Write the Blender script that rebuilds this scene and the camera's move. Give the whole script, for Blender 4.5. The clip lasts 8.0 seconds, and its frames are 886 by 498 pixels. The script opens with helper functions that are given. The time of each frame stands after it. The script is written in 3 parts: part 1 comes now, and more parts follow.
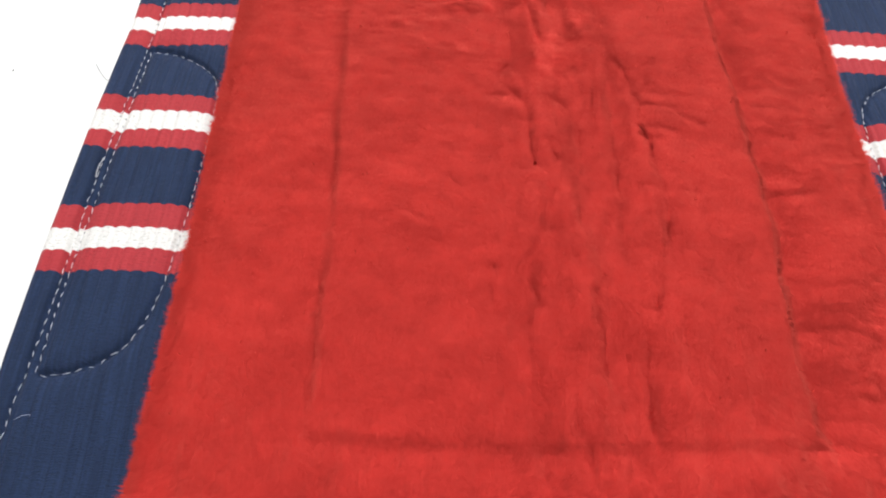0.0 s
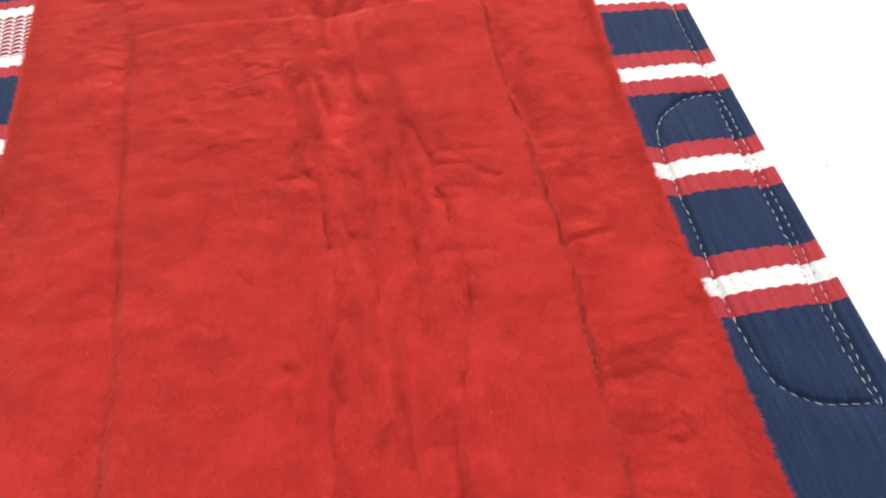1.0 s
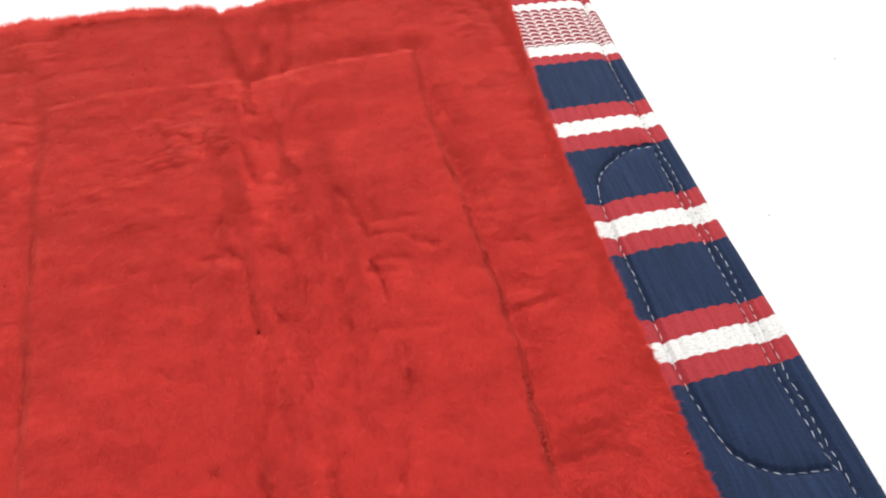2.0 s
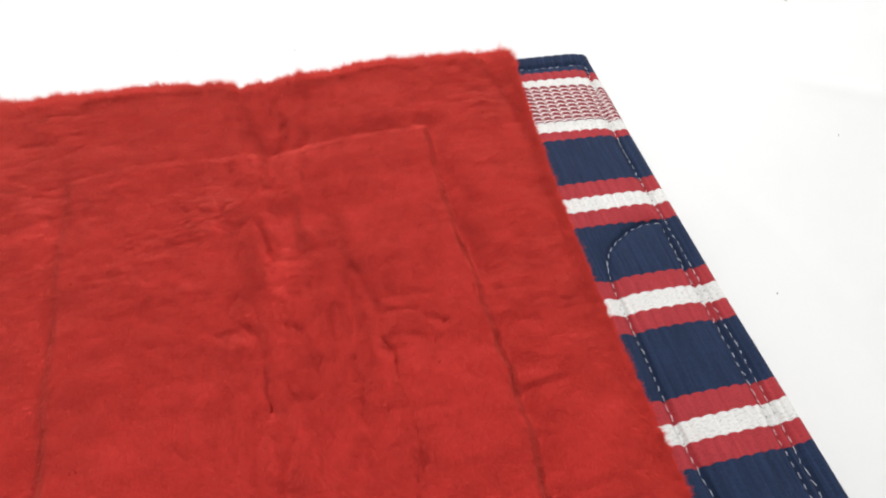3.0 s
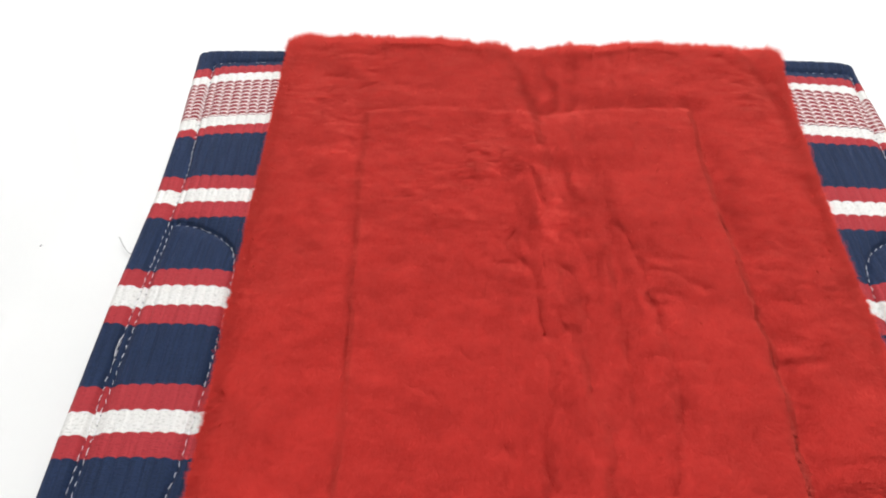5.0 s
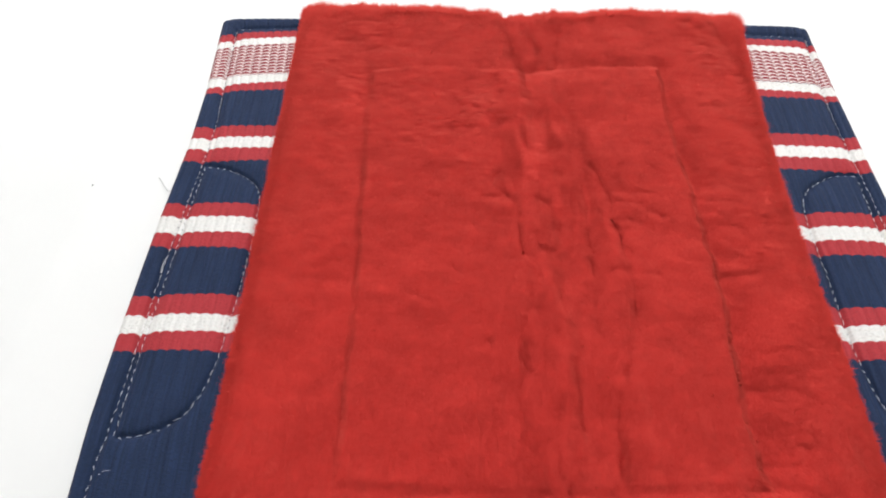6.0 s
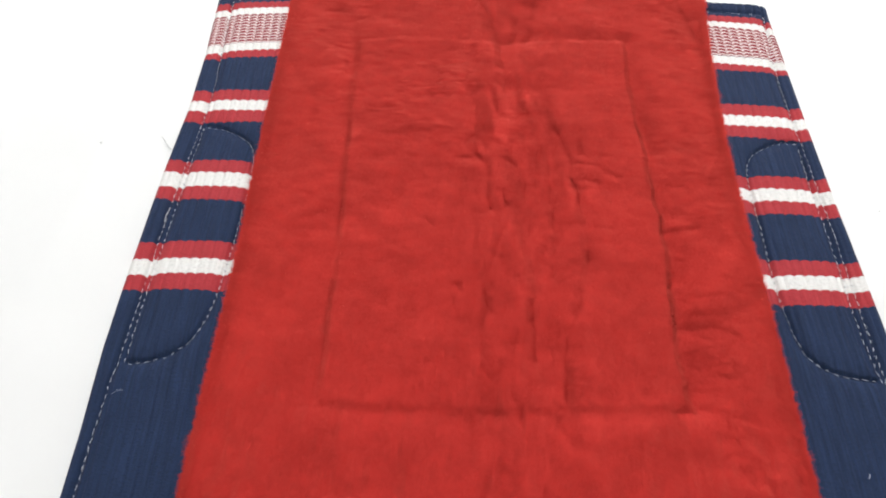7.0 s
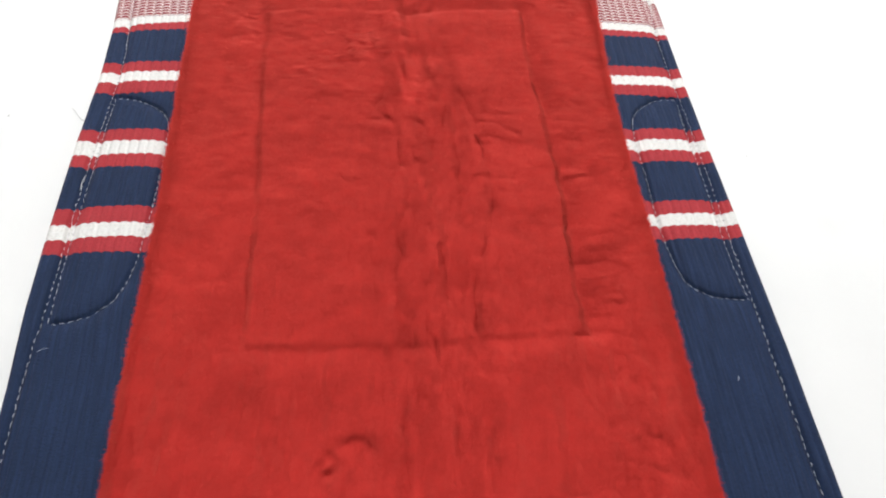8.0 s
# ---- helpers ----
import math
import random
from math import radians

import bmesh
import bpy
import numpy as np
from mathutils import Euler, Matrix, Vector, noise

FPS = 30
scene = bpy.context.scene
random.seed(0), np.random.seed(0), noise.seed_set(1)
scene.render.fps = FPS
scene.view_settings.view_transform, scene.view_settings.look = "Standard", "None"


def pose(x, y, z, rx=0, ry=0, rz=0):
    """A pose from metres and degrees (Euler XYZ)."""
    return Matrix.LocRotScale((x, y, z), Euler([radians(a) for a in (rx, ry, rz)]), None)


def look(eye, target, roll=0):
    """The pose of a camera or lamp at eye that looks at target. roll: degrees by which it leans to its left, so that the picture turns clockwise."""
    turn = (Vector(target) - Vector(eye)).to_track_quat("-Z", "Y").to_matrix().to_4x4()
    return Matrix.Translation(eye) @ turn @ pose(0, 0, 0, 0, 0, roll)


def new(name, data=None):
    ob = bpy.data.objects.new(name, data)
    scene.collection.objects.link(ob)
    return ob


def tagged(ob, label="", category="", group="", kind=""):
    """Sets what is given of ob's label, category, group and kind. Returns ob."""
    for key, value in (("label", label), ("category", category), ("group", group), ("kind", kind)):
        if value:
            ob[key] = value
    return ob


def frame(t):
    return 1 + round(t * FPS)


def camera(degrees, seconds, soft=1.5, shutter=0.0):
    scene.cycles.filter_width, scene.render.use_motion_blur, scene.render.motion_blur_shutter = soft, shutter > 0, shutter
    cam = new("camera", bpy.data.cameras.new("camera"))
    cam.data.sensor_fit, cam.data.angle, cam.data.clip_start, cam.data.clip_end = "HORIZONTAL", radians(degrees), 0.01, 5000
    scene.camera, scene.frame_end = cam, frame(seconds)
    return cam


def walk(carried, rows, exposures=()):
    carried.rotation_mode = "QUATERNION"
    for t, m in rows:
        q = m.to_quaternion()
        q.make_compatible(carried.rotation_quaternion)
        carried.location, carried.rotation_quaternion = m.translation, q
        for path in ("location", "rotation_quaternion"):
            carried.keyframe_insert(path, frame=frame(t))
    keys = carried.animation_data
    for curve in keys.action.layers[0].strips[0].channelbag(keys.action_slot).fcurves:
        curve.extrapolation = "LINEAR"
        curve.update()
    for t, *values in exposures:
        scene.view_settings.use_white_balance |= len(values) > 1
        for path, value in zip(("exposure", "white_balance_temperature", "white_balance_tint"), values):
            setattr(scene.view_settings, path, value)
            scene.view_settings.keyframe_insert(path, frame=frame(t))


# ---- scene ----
cam = camera(65.7, 8.0, soft=2.0)
PATH = [
    (0, (-0.048, -0.727, 0.453), (-0.087, 0.307, -1.259), 1.4),
    (0.3, (-0.011, -0.717, 0.46), (-0.013, 0.331, -1.243), 1.0),
    (0.5, (0.015, -0.706, 0.458), (0.043, 0.345, -1.243), -0.1),
    (0.7, (0.037, -0.695, 0.46), (0.106, 0.371, -1.231), -0.8),
    (1, (0.067, -0.678, 0.461), (0.179, 0.401, -1.22), -1.9),
    (1.2, (0.08, -0.668, 0.454), (0.229, 0.426, -1.213), -1.7),
    (2.3, (0.098, -0.629, 0.462), (0.341, 0.53, -1.149), -0.0),
    (2.5, (0.103, -0.625, 0.467), (0.338, 0.57, -1.12), -0.6),
    (3, (0.092, -0.623, 0.479), (0.326, 0.614, -1.074), -0.4),
    (3.5, (0.048, -0.634, 0.485), (0.211, 0.621, -1.064), -0.4),
    (4, (0.006, -0.641, 0.491), (0.074, 0.622, -1.058), -0.6),
    (4.5, (-0.036, -0.651, 0.495), (-0.06, 0.614, -1.054), -1.0),
    (5, (-0.047, -0.678, 0.498), (-0.141, 0.57, -1.062), -1.6),
    (5.2, (-0.045, -0.701, 0.502), (-0.15, 0.535, -1.068), -1.8),
    (6.3, (-0.017, -0.791, 0.568), (-0.135, 0.408, -1.028), -2.8),
    (6.5, (-0.006, -0.795, 0.581), (-0.155, 0.39, -1.024), -2.9),
    (6.8, (0.002, -0.819, 0.594), (-0.128, 0.332, -1.037), -1.8),
    (7, (-0.001, -0.837, 0.596), (-0.101, 0.304, -1.043), -1.4),
    (7.2, (0.001, -0.858, 0.59), (-0.069, 0.306, -1.035), -0.2),
    (7.5, (0.003, -0.87, 0.59), (0.01, 0.286, -1.042), 2.1),
    (7.7, (0.007, -0.884, 0.596), (0.073, 0.265, -1.04), 4.1),
    (8, (0.012, -0.901, 0.611), (0.131, 0.227, -1.037), 5.0),
]
walk(cam, [(t, look(eye, target, roll)) for t, eye, target, roll in PATH],
     exposures=[(0.0, 0.85), (1.2, 0.85), (2.5, 0.60), (3.2, 0.40), (3.6, 0.37), (4.2, 0.48), (5.0, 0.60), (8.0, 0.63)])

# ---- light ----
world = bpy.data.worlds.new("room_air")
scene.world = world
world.use_nodes = True
world.node_tree.nodes["Background"].inputs[0].default_value = (0.98, 0.99, 1.0, 1)
world.node_tree.nodes["Background"].inputs[1].default_value = 0.3


def area_lamp(name, eye, target, wide, deep, watts, tone):
    data = bpy.data.lights.new(name, "AREA")
    data.shape, data.size, data.size_y, data.energy, data.color = "RECTANGLE", wide, deep, watts, tone
    lamp = new(name, data)
    lamp.matrix_world = look(eye, target)
    return lamp


# unseen lamp added overhead, its place and power tuned to the fleece brightness
area_lamp("unseen_soft_lamp", (0.18, 0.95, 2.9), (0.0, -0.25, 0), 2.2, 2.2, 140, (1.0, 1.0, 0.995))


# ---- small helpers ----
def lattice(seed):
    return np.random.RandomState(seed).rand(256, 256)


def vnoise(x, y, seed):
    """Smooth noise, 0 to 1, one lattice step a unit."""
    table = lattice(seed)
    xi, yi = np.floor(x).astype(int), np.floor(y).astype(int)
    fx, fy = x - xi, y - yi
    fx, fy = fx * fx * (3 - 2 * fx), fy * fy * (3 - 2 * fy)
    a, b = table[yi % 256, xi % 256], table[yi % 256, (xi + 1) % 256]
    c, d = table[(yi + 1) % 256, xi % 256], table[(yi + 1) % 256, (xi + 1) % 256]
    return (a * (1 - fx) + b * fx) * (1 - fy) + (c * (1 - fx) + d * fx) * fy


def fbm(x, y, seed, octaves=3):
    total, scale = 0, 0
    for n in range(octaves):
        total = total + vnoise(x * 2 ** n + 17.3 * n, y * 2 ** n + 5.1 * n, seed + n) * 0.5 ** n
        scale += 0.5 ** n
    return total / scale


def along(line, y):
    """x of a line given as (x, y) points that run towards -y."""
    xs, ys = zip(*line)
    return np.interp(-y, [-v for v in ys], xs)


def off_line(x, y, line):
    """Distance from a polyline."""
    best = np.full(np.shape(x), 9.0)
    for (ax, ay), (bx, by) in zip(line, line[1:]):
        dx, dy = bx - ax, by - ay
        t = np.clip(((x - ax) * dx + (y - ay) * dy) / (dx * dx + dy * dy + 1e-12), 0, 1)
        best = np.minimum(best, np.hypot(x - ax - t * dx, y - ay - t * dy))
    return best


def smooth_line(line, step=0.002):
    """Points at even steps along a rounded polyline, and the way at each."""
    pts = np.array(line, float)
    for _ in range(3):
        pts = np.concatenate([pts[:1], np.stack([0.75 * pts[:-1] + 0.25 * pts[1:], 0.25 * pts[:-1] + 0.75 * pts[1:]], 1).reshape(-1, 2), pts[-1:]])
    gone = np.r_[0, np.cumsum(np.hypot(*np.diff(pts, axis=0).T))]
    at = np.arange(step / 2, gone[-1], step)
    out = np.stack([np.interp(at, gone, pts[:, k]) for k in (0, 1)], 1)
    way = np.gradient(out, axis=0)
    return out, way / np.linalg.norm(way, axis=1)[:, None]


def mesh_of(name, verts, faces, material, smooth=True, uv=None, normals=None):
    """A mesh from arrays of corners and of equal-sided faces."""
    verts, faces = np.asarray(verts, np.float32), np.asarray(faces, np.int32)
    me = bpy.data.meshes.new(name)
    me.vertices.add(len(verts))
    me.vertices.foreach_set("co", verts.ravel())
    sides = faces.shape[1]
    me.loops.add(faces.size)
    me.loops.foreach_set("vertex_index", faces.ravel())
    me.polygons.add(len(faces))
    me.polygons.foreach_set("loop_start", np.arange(0, faces.size, sides, dtype=np.int32))
    if smooth:
        me.polygons.foreach_set("use_smooth", np.ones(len(faces), bool))
    if uv is not None:
        layer = me.uv_layers.new(name="cloth")
        layer.data.foreach_set("uv", np.asarray(uv, np.float32)[faces.ravel()].ravel())
    if normals is not None:
        data = me.attributes.new("custom_normal", "FLOAT_VECTOR", "POINT")
        data.data.foreach_set("vector", np.asarray(normals, np.float32).ravel())
    me.update()
    me.materials.append(material)
    return me


def sheet_faces(rows, cols):
    n = np.arange(rows * cols).reshape(rows, cols)
    return np.stack([n[:-1, :-1], n[1:, :-1], n[1:, 1:], n[:-1, 1:]], -1).reshape(-1, 4)


def part_of(name, me, parent, label="", kind=""):
    ob = new(name, me)
    ob.parent = parent
    return tagged(ob, label, kind=kind)


def tube_mesh(name, points, radius, material, sides=6):
    pts = np.asarray(points, float)
    way = np.gradient(pts, axis=0)
    way /= np.linalg.norm(way, axis=1)[:, None] + 1e-9
    across = np.cross(way, (0, 0, 1.0))
    across /= np.linalg.norm(across, axis=1)[:, None] + 1e-9
    above = np.cross(across, way)
    turn = np.arange(sides) * 2 * np.pi / sides
    radius = np.broadcast_to(radius, len(pts))[:, None, None]
    ring = pts[:, None] + radius * (np.cos(turn)[None, :, None] * across[:, None] + np.sin(turn)[None, :, None] * above[:, None])
    n = np.arange(len(pts) * sides).reshape(len(pts), sides)
    m = np.roll(n, -1, 1)
    faces = np.stack([n[:-1], m[:-1], m[1:], n[1:]], -1).reshape(-1, 4)
    return mesh_of(name, ring.reshape(-1, 3), faces, material)


# ---- materials ----
class Nodes:
    def __init__(self, name):
        self.material = bpy.data.materials.new(name)
        self.material.use_nodes = True
        self.tree = self.material.node_tree
        self.shader = self.tree.nodes["Principled BSDF"]

    def add(self, kind, **inputs):
        node = self.tree.nodes.new(kind)
        for key, value in inputs.items():
            self.put(node.inputs[key.replace("_", " ")], value)
        return node

    def put(self, socket, value):
        if isinstance(value, bpy.types.NodeSocket):
            self.tree.links.new(value, socket)
        else:
            socket.default_value = value

    def math(self, op, a, b=0.0, c=0.0):
        node = self.tree.nodes.new("ShaderNodeMath")
        node.operation = op
        for socket, value in zip(node.inputs, (a, b, c)):
            self.put(socket, value)
        return node.outputs[0]

    def mix(self, factor, a, b):
        node = self.tree.nodes.new("ShaderNodeMix")
        node.data_type = "RGBA"
        for socket, value in ((node.inputs[0], factor), (node.inputs[6], a), (node.inputs[7], b)):
            self.put(socket, value)
        return node.outputs[2]

    def noise(self, vector, scale, detail=3.0):
        return self.add("ShaderNodeTexNoise", Vector=vector, Scale=scale, Detail=detail).outputs[0]

    def stretch(self, vector, x, y, z):
        node = self.tree.nodes.new("ShaderNodeMapping")
        self.put(node.inputs["Vector"], vector)
        node.inputs["Scale"].default_value = (x, y, z)
        return node.outputs[0]

    def band(self, value, low, high):
        node = self.tree.nodes.new("ShaderNodeMapRange")
        node.interpolation_type = "SMOOTHSTEP"
        for key, v in (("Value", value), ("From Min", low), ("From Max", high)):
            self.put(node.inputs[key], v)
        return node.outputs[0]

    def bump(self, height, strength, distance):
        node = self.add("ShaderNodeBump", Height=height, Strength=strength, Distance=distance)
        self.put(self.shader.inputs["Normal"], node.outputs[0])


def fleece_material(name, through_light):
    n = Nodes(name)
    place = n.add("ShaderNodeNewGeometry").outputs["Position"]
    broad = n.band(n.math("MULTIPLY_ADD", n.noise(place, 14, 3), 0.6, n.math("MULTIPLY", n.noise(place, 70, 2), 0.4)), 0.36, 0.64)
    fine = n.band(n.noise(place, 260, 2), 0.3, 0.7)
    tone = n.mix(broad, (0.53, 0.0240, 0.0205, 1), (0.605, 0.0300, 0.0255, 1))
    tone = n.mix(n.math("MULTIPLY", fine, 0.15), tone, (0.66, 0.046, 0.038, 1))
    n.put(n.shader.inputs["Base Color"], tone)
    if not through_light:
        n.shader.inputs["Roughness"].default_value = 0.9
        n.shader.inputs["Specular IOR Level"].default_value = 0.1
        return n.material
    # fibres let light through
    glow = n.add("ShaderNodeBsdfTranslucent", Color=tone)
    both = n.tree.nodes.new("ShaderNodeMixShader")
    both.inputs[0].default_value = through_light
    n.put(both.inputs[1], n.shader.outputs[0])
    n.put(both.inputs[2], glow.outputs[0])
    n.put(n.tree.nodes["Material Output"].inputs["Surface"], both.outputs[0])
    n.shader.inputs["Roughness"].default_value = 0.85
    n.shader.inputs["Specular IOR Level"].default_value = 0.15
    n.shader.inputs["Sheen Weight"].default_value = 1.0
    n.shader.inputs["Sheen Roughness"].default_value = 0.64
    n.shader.inputs["Sheen Tint"].default_value = (1, 0.245, 0.185, 1)
    return n.material


RIB = 0.0105
ROW = 0.0059


def cloth_material(name, tone, tone_b, gap, checked=False):
    """Weft-faced cotton: ribs run along v, yarns across u; u and v in metres."""
    n = Nodes(name)
    node = n.tree.nodes.new("ShaderNodeUVMap")
    node.uv_map = "cloth"
    uv = node.outputs[0]
    split = n.add("ShaderNodeSeparateXYZ", Vector=uv)
    u, v = split.outputs[0], split.outputs[1]
    yarn = n.noise(n.stretch(uv, 160, 950, 1), 1.0, 2)
    broad = n.noise(n.stretch(uv, 45, 45, 1), 1.0, 3)
    fleck = n.band(n.noise(n.stretch(uv, 330, 900, 1), 1.0, 1), 0.30, 0.47)
    streak = n.noise(n.stretch(uv, 520, 14, 1), 1.0, 2)
    colour = n.mix(n.band(n.math("MULTIPLY_ADD", streak, 0.6, n.math("MULTIPLY", yarn, 0.4)), 0.32, 0.68), tone, tone_b)
    colour = n.mix(n.math("MULTIPLY", n.band(broad, 0.35, 0.7), 0.3), colour, tone)
    colour = n.mix(n.math("MULTIPLY", n.math("SUBTRACT", 1.0, fleck), 0.6), colour, gap)
    if checked:
        rib = n.math("FRACT", n.math("DIVIDE", u, RIB))
        rows = n.math("MULTIPLY_ADD", n.band(rib, 0.05, 0.95), 0.16, n.math("DIVIDE", v, ROW))
        rows = n.math("SUBTRACT", rows, n.math("MULTIPLY", n.band(rib, 0.85, 1.0), 0.16))
        inside = n.math("FRACT", rows)
        dash = n.band(n.math("ABSOLUTE", n.math("SUBTRACT", rib, 0.5)), 0.5, 0.28)
        row = n.band(n.math("ABSOLUTE", n.math("SUBTRACT", inside, 0.5)), 0.43, 0.34)
        red = n.math("MULTIPLY", n.math("MULTIPLY_ADD", dash, 0.35, 0.65), row)
        colour = n.mix(n.math("MULTIPLY", red, 0.97), colour, (0.20, 0.012, 0.022, 1))
    n.put(n.shader.inputs["Base Color"], colour)
    n.shader.inputs["Roughness"].default_value = 0.8
    n.shader.inputs["Specular IOR Level"].default_value = 0.2
    n.shader.inputs["Sheen Weight"].default_value = 0.03
    thread = n.math("SINE", n.math("ADD", n.math("MULTIPLY", v, 2 * math.pi / 0.0016), n.math("MULTIPLY", yarn, 9.0)))
    n.bump(n.math("ADD", n.math("MULTIPLY", thread, 0.12), n.math("ADD", yarn, n.math("MULTIPLY", fleck, 0.5))), 0.7, 0.0006)
    return n.material


def plain_material(name, tone, tone_b, scale, rough, relief=0.0, distance=0.0005):
    n = Nodes(name)
    place = n.add("ShaderNodeNewGeometry").outputs["Position"]
    grain = n.noise(place, scale, 4)
    n.put(n.shader.inputs["Base Color"], n.mix(n.band(grain, 0.3, 0.7), tone, tone_b))
    n.shader.inputs["Roughness"].default_value = rough
    n.shader.inputs["Specular IOR Level"].default_value = 0.2
    if relief:
        n.bump(n.math("ADD", grain, n.noise(place, scale * 40, 2)), relief, distance)
    return n.material


RED_FLEECE = fleece_material("red_fleece", 0.0)
RED_PILE = fleece_material("red_pile", 0.30)
NAVY = cloth_material("navy_cotton", (0.008, 0.0170, 0.046, 1), (0.015, 0.0305, 0.079, 1), (0.005, 0.010, 0.030, 1))
RED = cloth_material("red_cotton", (0.31, 0.026, 0.033, 1), (0.38, 0.038, 0.046, 1), (0.22, 0.015, 0.022, 1))
WHITE = cloth_material("white_cotton", (0.62, 0.615, 0.60, 1), (0.71, 0.705, 0.69, 1), (0.33, 0.325, 0.315, 1))
CHECK = cloth_material("checked_cotton", (0.76, 0.71, 0.69, 1), (0.82, 0.78, 0.76, 1), (0.60, 0.40, 0.40, 1), True)
BACKING = plain_material("navy_backing", (0.02, 0.028, 0.08, 1), (0.03, 0.04, 0.10, 1), 200, 0.9)
ECRU = plain_material("cream_yarn", (0.66, 0.60, 0.46, 1), (0.76, 0.71, 0.60, 1), 300, 0.85)
THREAD = plain_material("white_thread", (0.76, 0.76, 0.80, 1), (0.85, 0.85, 0.88, 1), 400, 0.7)
SHEET = plain_material("white_sheet", (0.665, 0.67, 0.67, 1), (0.70, 0.703, 0.703, 1), 3.0, 0.75, 0.15)
WALL = plain_material("white_wall_paint", (0.76, 0.755, 0.745, 1), (0.80, 0.795, 0.785, 1), 2.0, 0.8, 0.1)
LINT = plain_material("grey_lint", (0.12, 0.12, 0.13, 1), (0.22, 0.21, 0.21, 1), 500, 0.9)

# ---- room ----
def slab(name, x0, x1, y0, y1, z0, z1, material):
    v = [(x, y, z) for z in (z0, z1) for y in (y0, y1) for x in (x0, x1)]
    f = [(0, 2, 3, 1), (4, 5, 7, 6), (0, 1, 5, 4), (2, 6, 7, 3), (0, 4, 6, 2), (1, 3, 7, 5)]
    return tagged(new(name, mesh_of(name, v, f, material, False)), kind="structure")


def floor_sheet():
    """A white sheet spread flat, with faint folds."""
    axis = np.concatenate([np.linspace(-2.2, -0.9, 14)[:-1], np.linspace(-0.9, 0.9, 181), np.linspace(0.9, 2.2, 14)[1:]])
    x, y = np.meshgrid(axis, axis)
    calm = np.clip((np.maximum(np.abs(x - 0.01) - 0.40, 0) + np.maximum(y - 0.02, 0)) / 0.08, 0, 1)
    z = (fbm(x * 5 + 40, y * 5 + 40, 61) - 0.5) * 0.004
    for line, high in (([(0.44, -0.20), (0.478, -0.309), (0.50, -0.44)], 0.0030), ([(0.52, 0.02), (0.60, -0.08), (0.74, -0.16)], 0.0022),
                       ([(0.30, 0.16), (0.52, 0.13), (0.72, 0.14)], 0.0022), ([(-0.52, -0.05), (-0.44, -0.20), (-0.46, -0.5)], 0.0018)):
        z = z + high * np.exp(-(off_line(x, y, line) / 0.012) ** 2)
    z = z * calm - 0.002 * (1 - calm)
    rows = len(axis)
    faces = sheet_faces(rows, rows)[:, ::-1]
    return tagged(new("floor", mesh_of("floor", np.stack([x, y, z], -1).reshape(-1, 3), faces, SHEET)),
                  "plain white sheet spread flat with faint folds", "floor", kind="structure")


floor_sheet()
slab("floor_base", -2.3, 2.3, -2.3, 2.3, -0.12, -0.02, WALL)
# unseen white enclosure, added to close the space and bounce the lamp's light
slab("unseen_ceiling", -2.3, 2.3, -2.3, 2.3, 3.0, 3.1, WALL)
slab("unseen_wall_north", -2.3, 2.3, 2.2, 2.3, -0.02, 3.0, WALL)
slab("unseen_wall_south", -2.3, 2.3, -2.3, -2.2, -0.02, 3.0, WALL)
slab("unseen_wall_east", 2.2, 2.3, -2.2, 2.2, -0.02, 3.0, WALL)
slab("unseen_wall_west", -2.3, -2.2, -2.2, 2.2, -0.02, 3.0, WALL)

# ---- saddle pad: plan ----
NEAR = -0.90
EDGE_L = [(-0.387, 0.01), (-0.3715, -0.13), (-0.3650, -0.23), (-0.3645, -0.34), (-0.3605, -0.475), (-0.3560, -0.56), (-0.3480, -0.641), (-0.342, -0.721), (-0.332, -0.9)]
EDGE_R = [(0.3805, 0.01), (0.3815, -0.14), (0.3835, -0.24), (0.3865, -0.34), (0.3925, -0.47), (0.3982, -0.611), (0.4012, -0.754), (0.4040, -0.9)]
PILE_L = [(-0.267, 0.01), (-0.259, -0.12), (-0.253, -0.23), (-0.247, -0.345), (-0.239, -0.46), (-0.236, -0.55), (-0.234, -0.6), (-0.228, -0.741), (-0.221, -0.9)]
PILE_R = [(0.285, 0.01), (0.278, -0.11), (0.273, -0.22), (0.272, -0.33), (0.274, -0.42), (0.277, -0.48), (0.278, -0.58), (0.281, -0.68), (0.282, -0.752), (0.285, -0.9)]
PILE_FAR = [(-0.29, -0.002), (-0.272, 0.007), (-0.255, 0.016), (-0.19, 0.015), (-0.09, 0.013), (-0.01, 0.004), (0.012, 0.0), (0.03, 0.004), (0.13, 0.014), (0.22, 0.007), (0.262, 0.004), (0.281, -0.004), (0.3, -0.012)]

# Bounds of the woven bands, at the outer edge and beside the fleece.
LEFT_OUT = [0.007, -0.036, -0.052, -0.065, -0.125, -0.142, -0.151, -0.209, -0.228, -0.245, -0.264, -0.324, -0.342, -0.364, -0.38, -0.442, -0.463, -0.483, -0.5, NEAR]
LEFT_IN = [0.012, -0.021, -0.035, -0.049, -0.109, -0.123, -0.138, -0.202, -0.220, -0.237, -0.257, -0.320, -0.338, -0.358, -0.378, -0.433, -0.455, -0.473, -0.493, NEAR]
RIGHT_OUT = [0.006, -0.033, -0.046, -0.063, -0.118, -0.133, -0.141, -0.200, -0.218, -0.234, -0.253, -0.310, -0.328, -0.346, -0.364, -0.421, -0.437, -0.455, -0.472, NEAR]
RIGHT_IN = [0.011, -0.023, -0.037, -0.047, -0.107, -0.122, -0.135, -0.197, -0.216, -0.233, -0.251, -0.311, -0.329, -0.346, -0.364, -0.424, -0.443, -0.459, -0.477, NEAR]
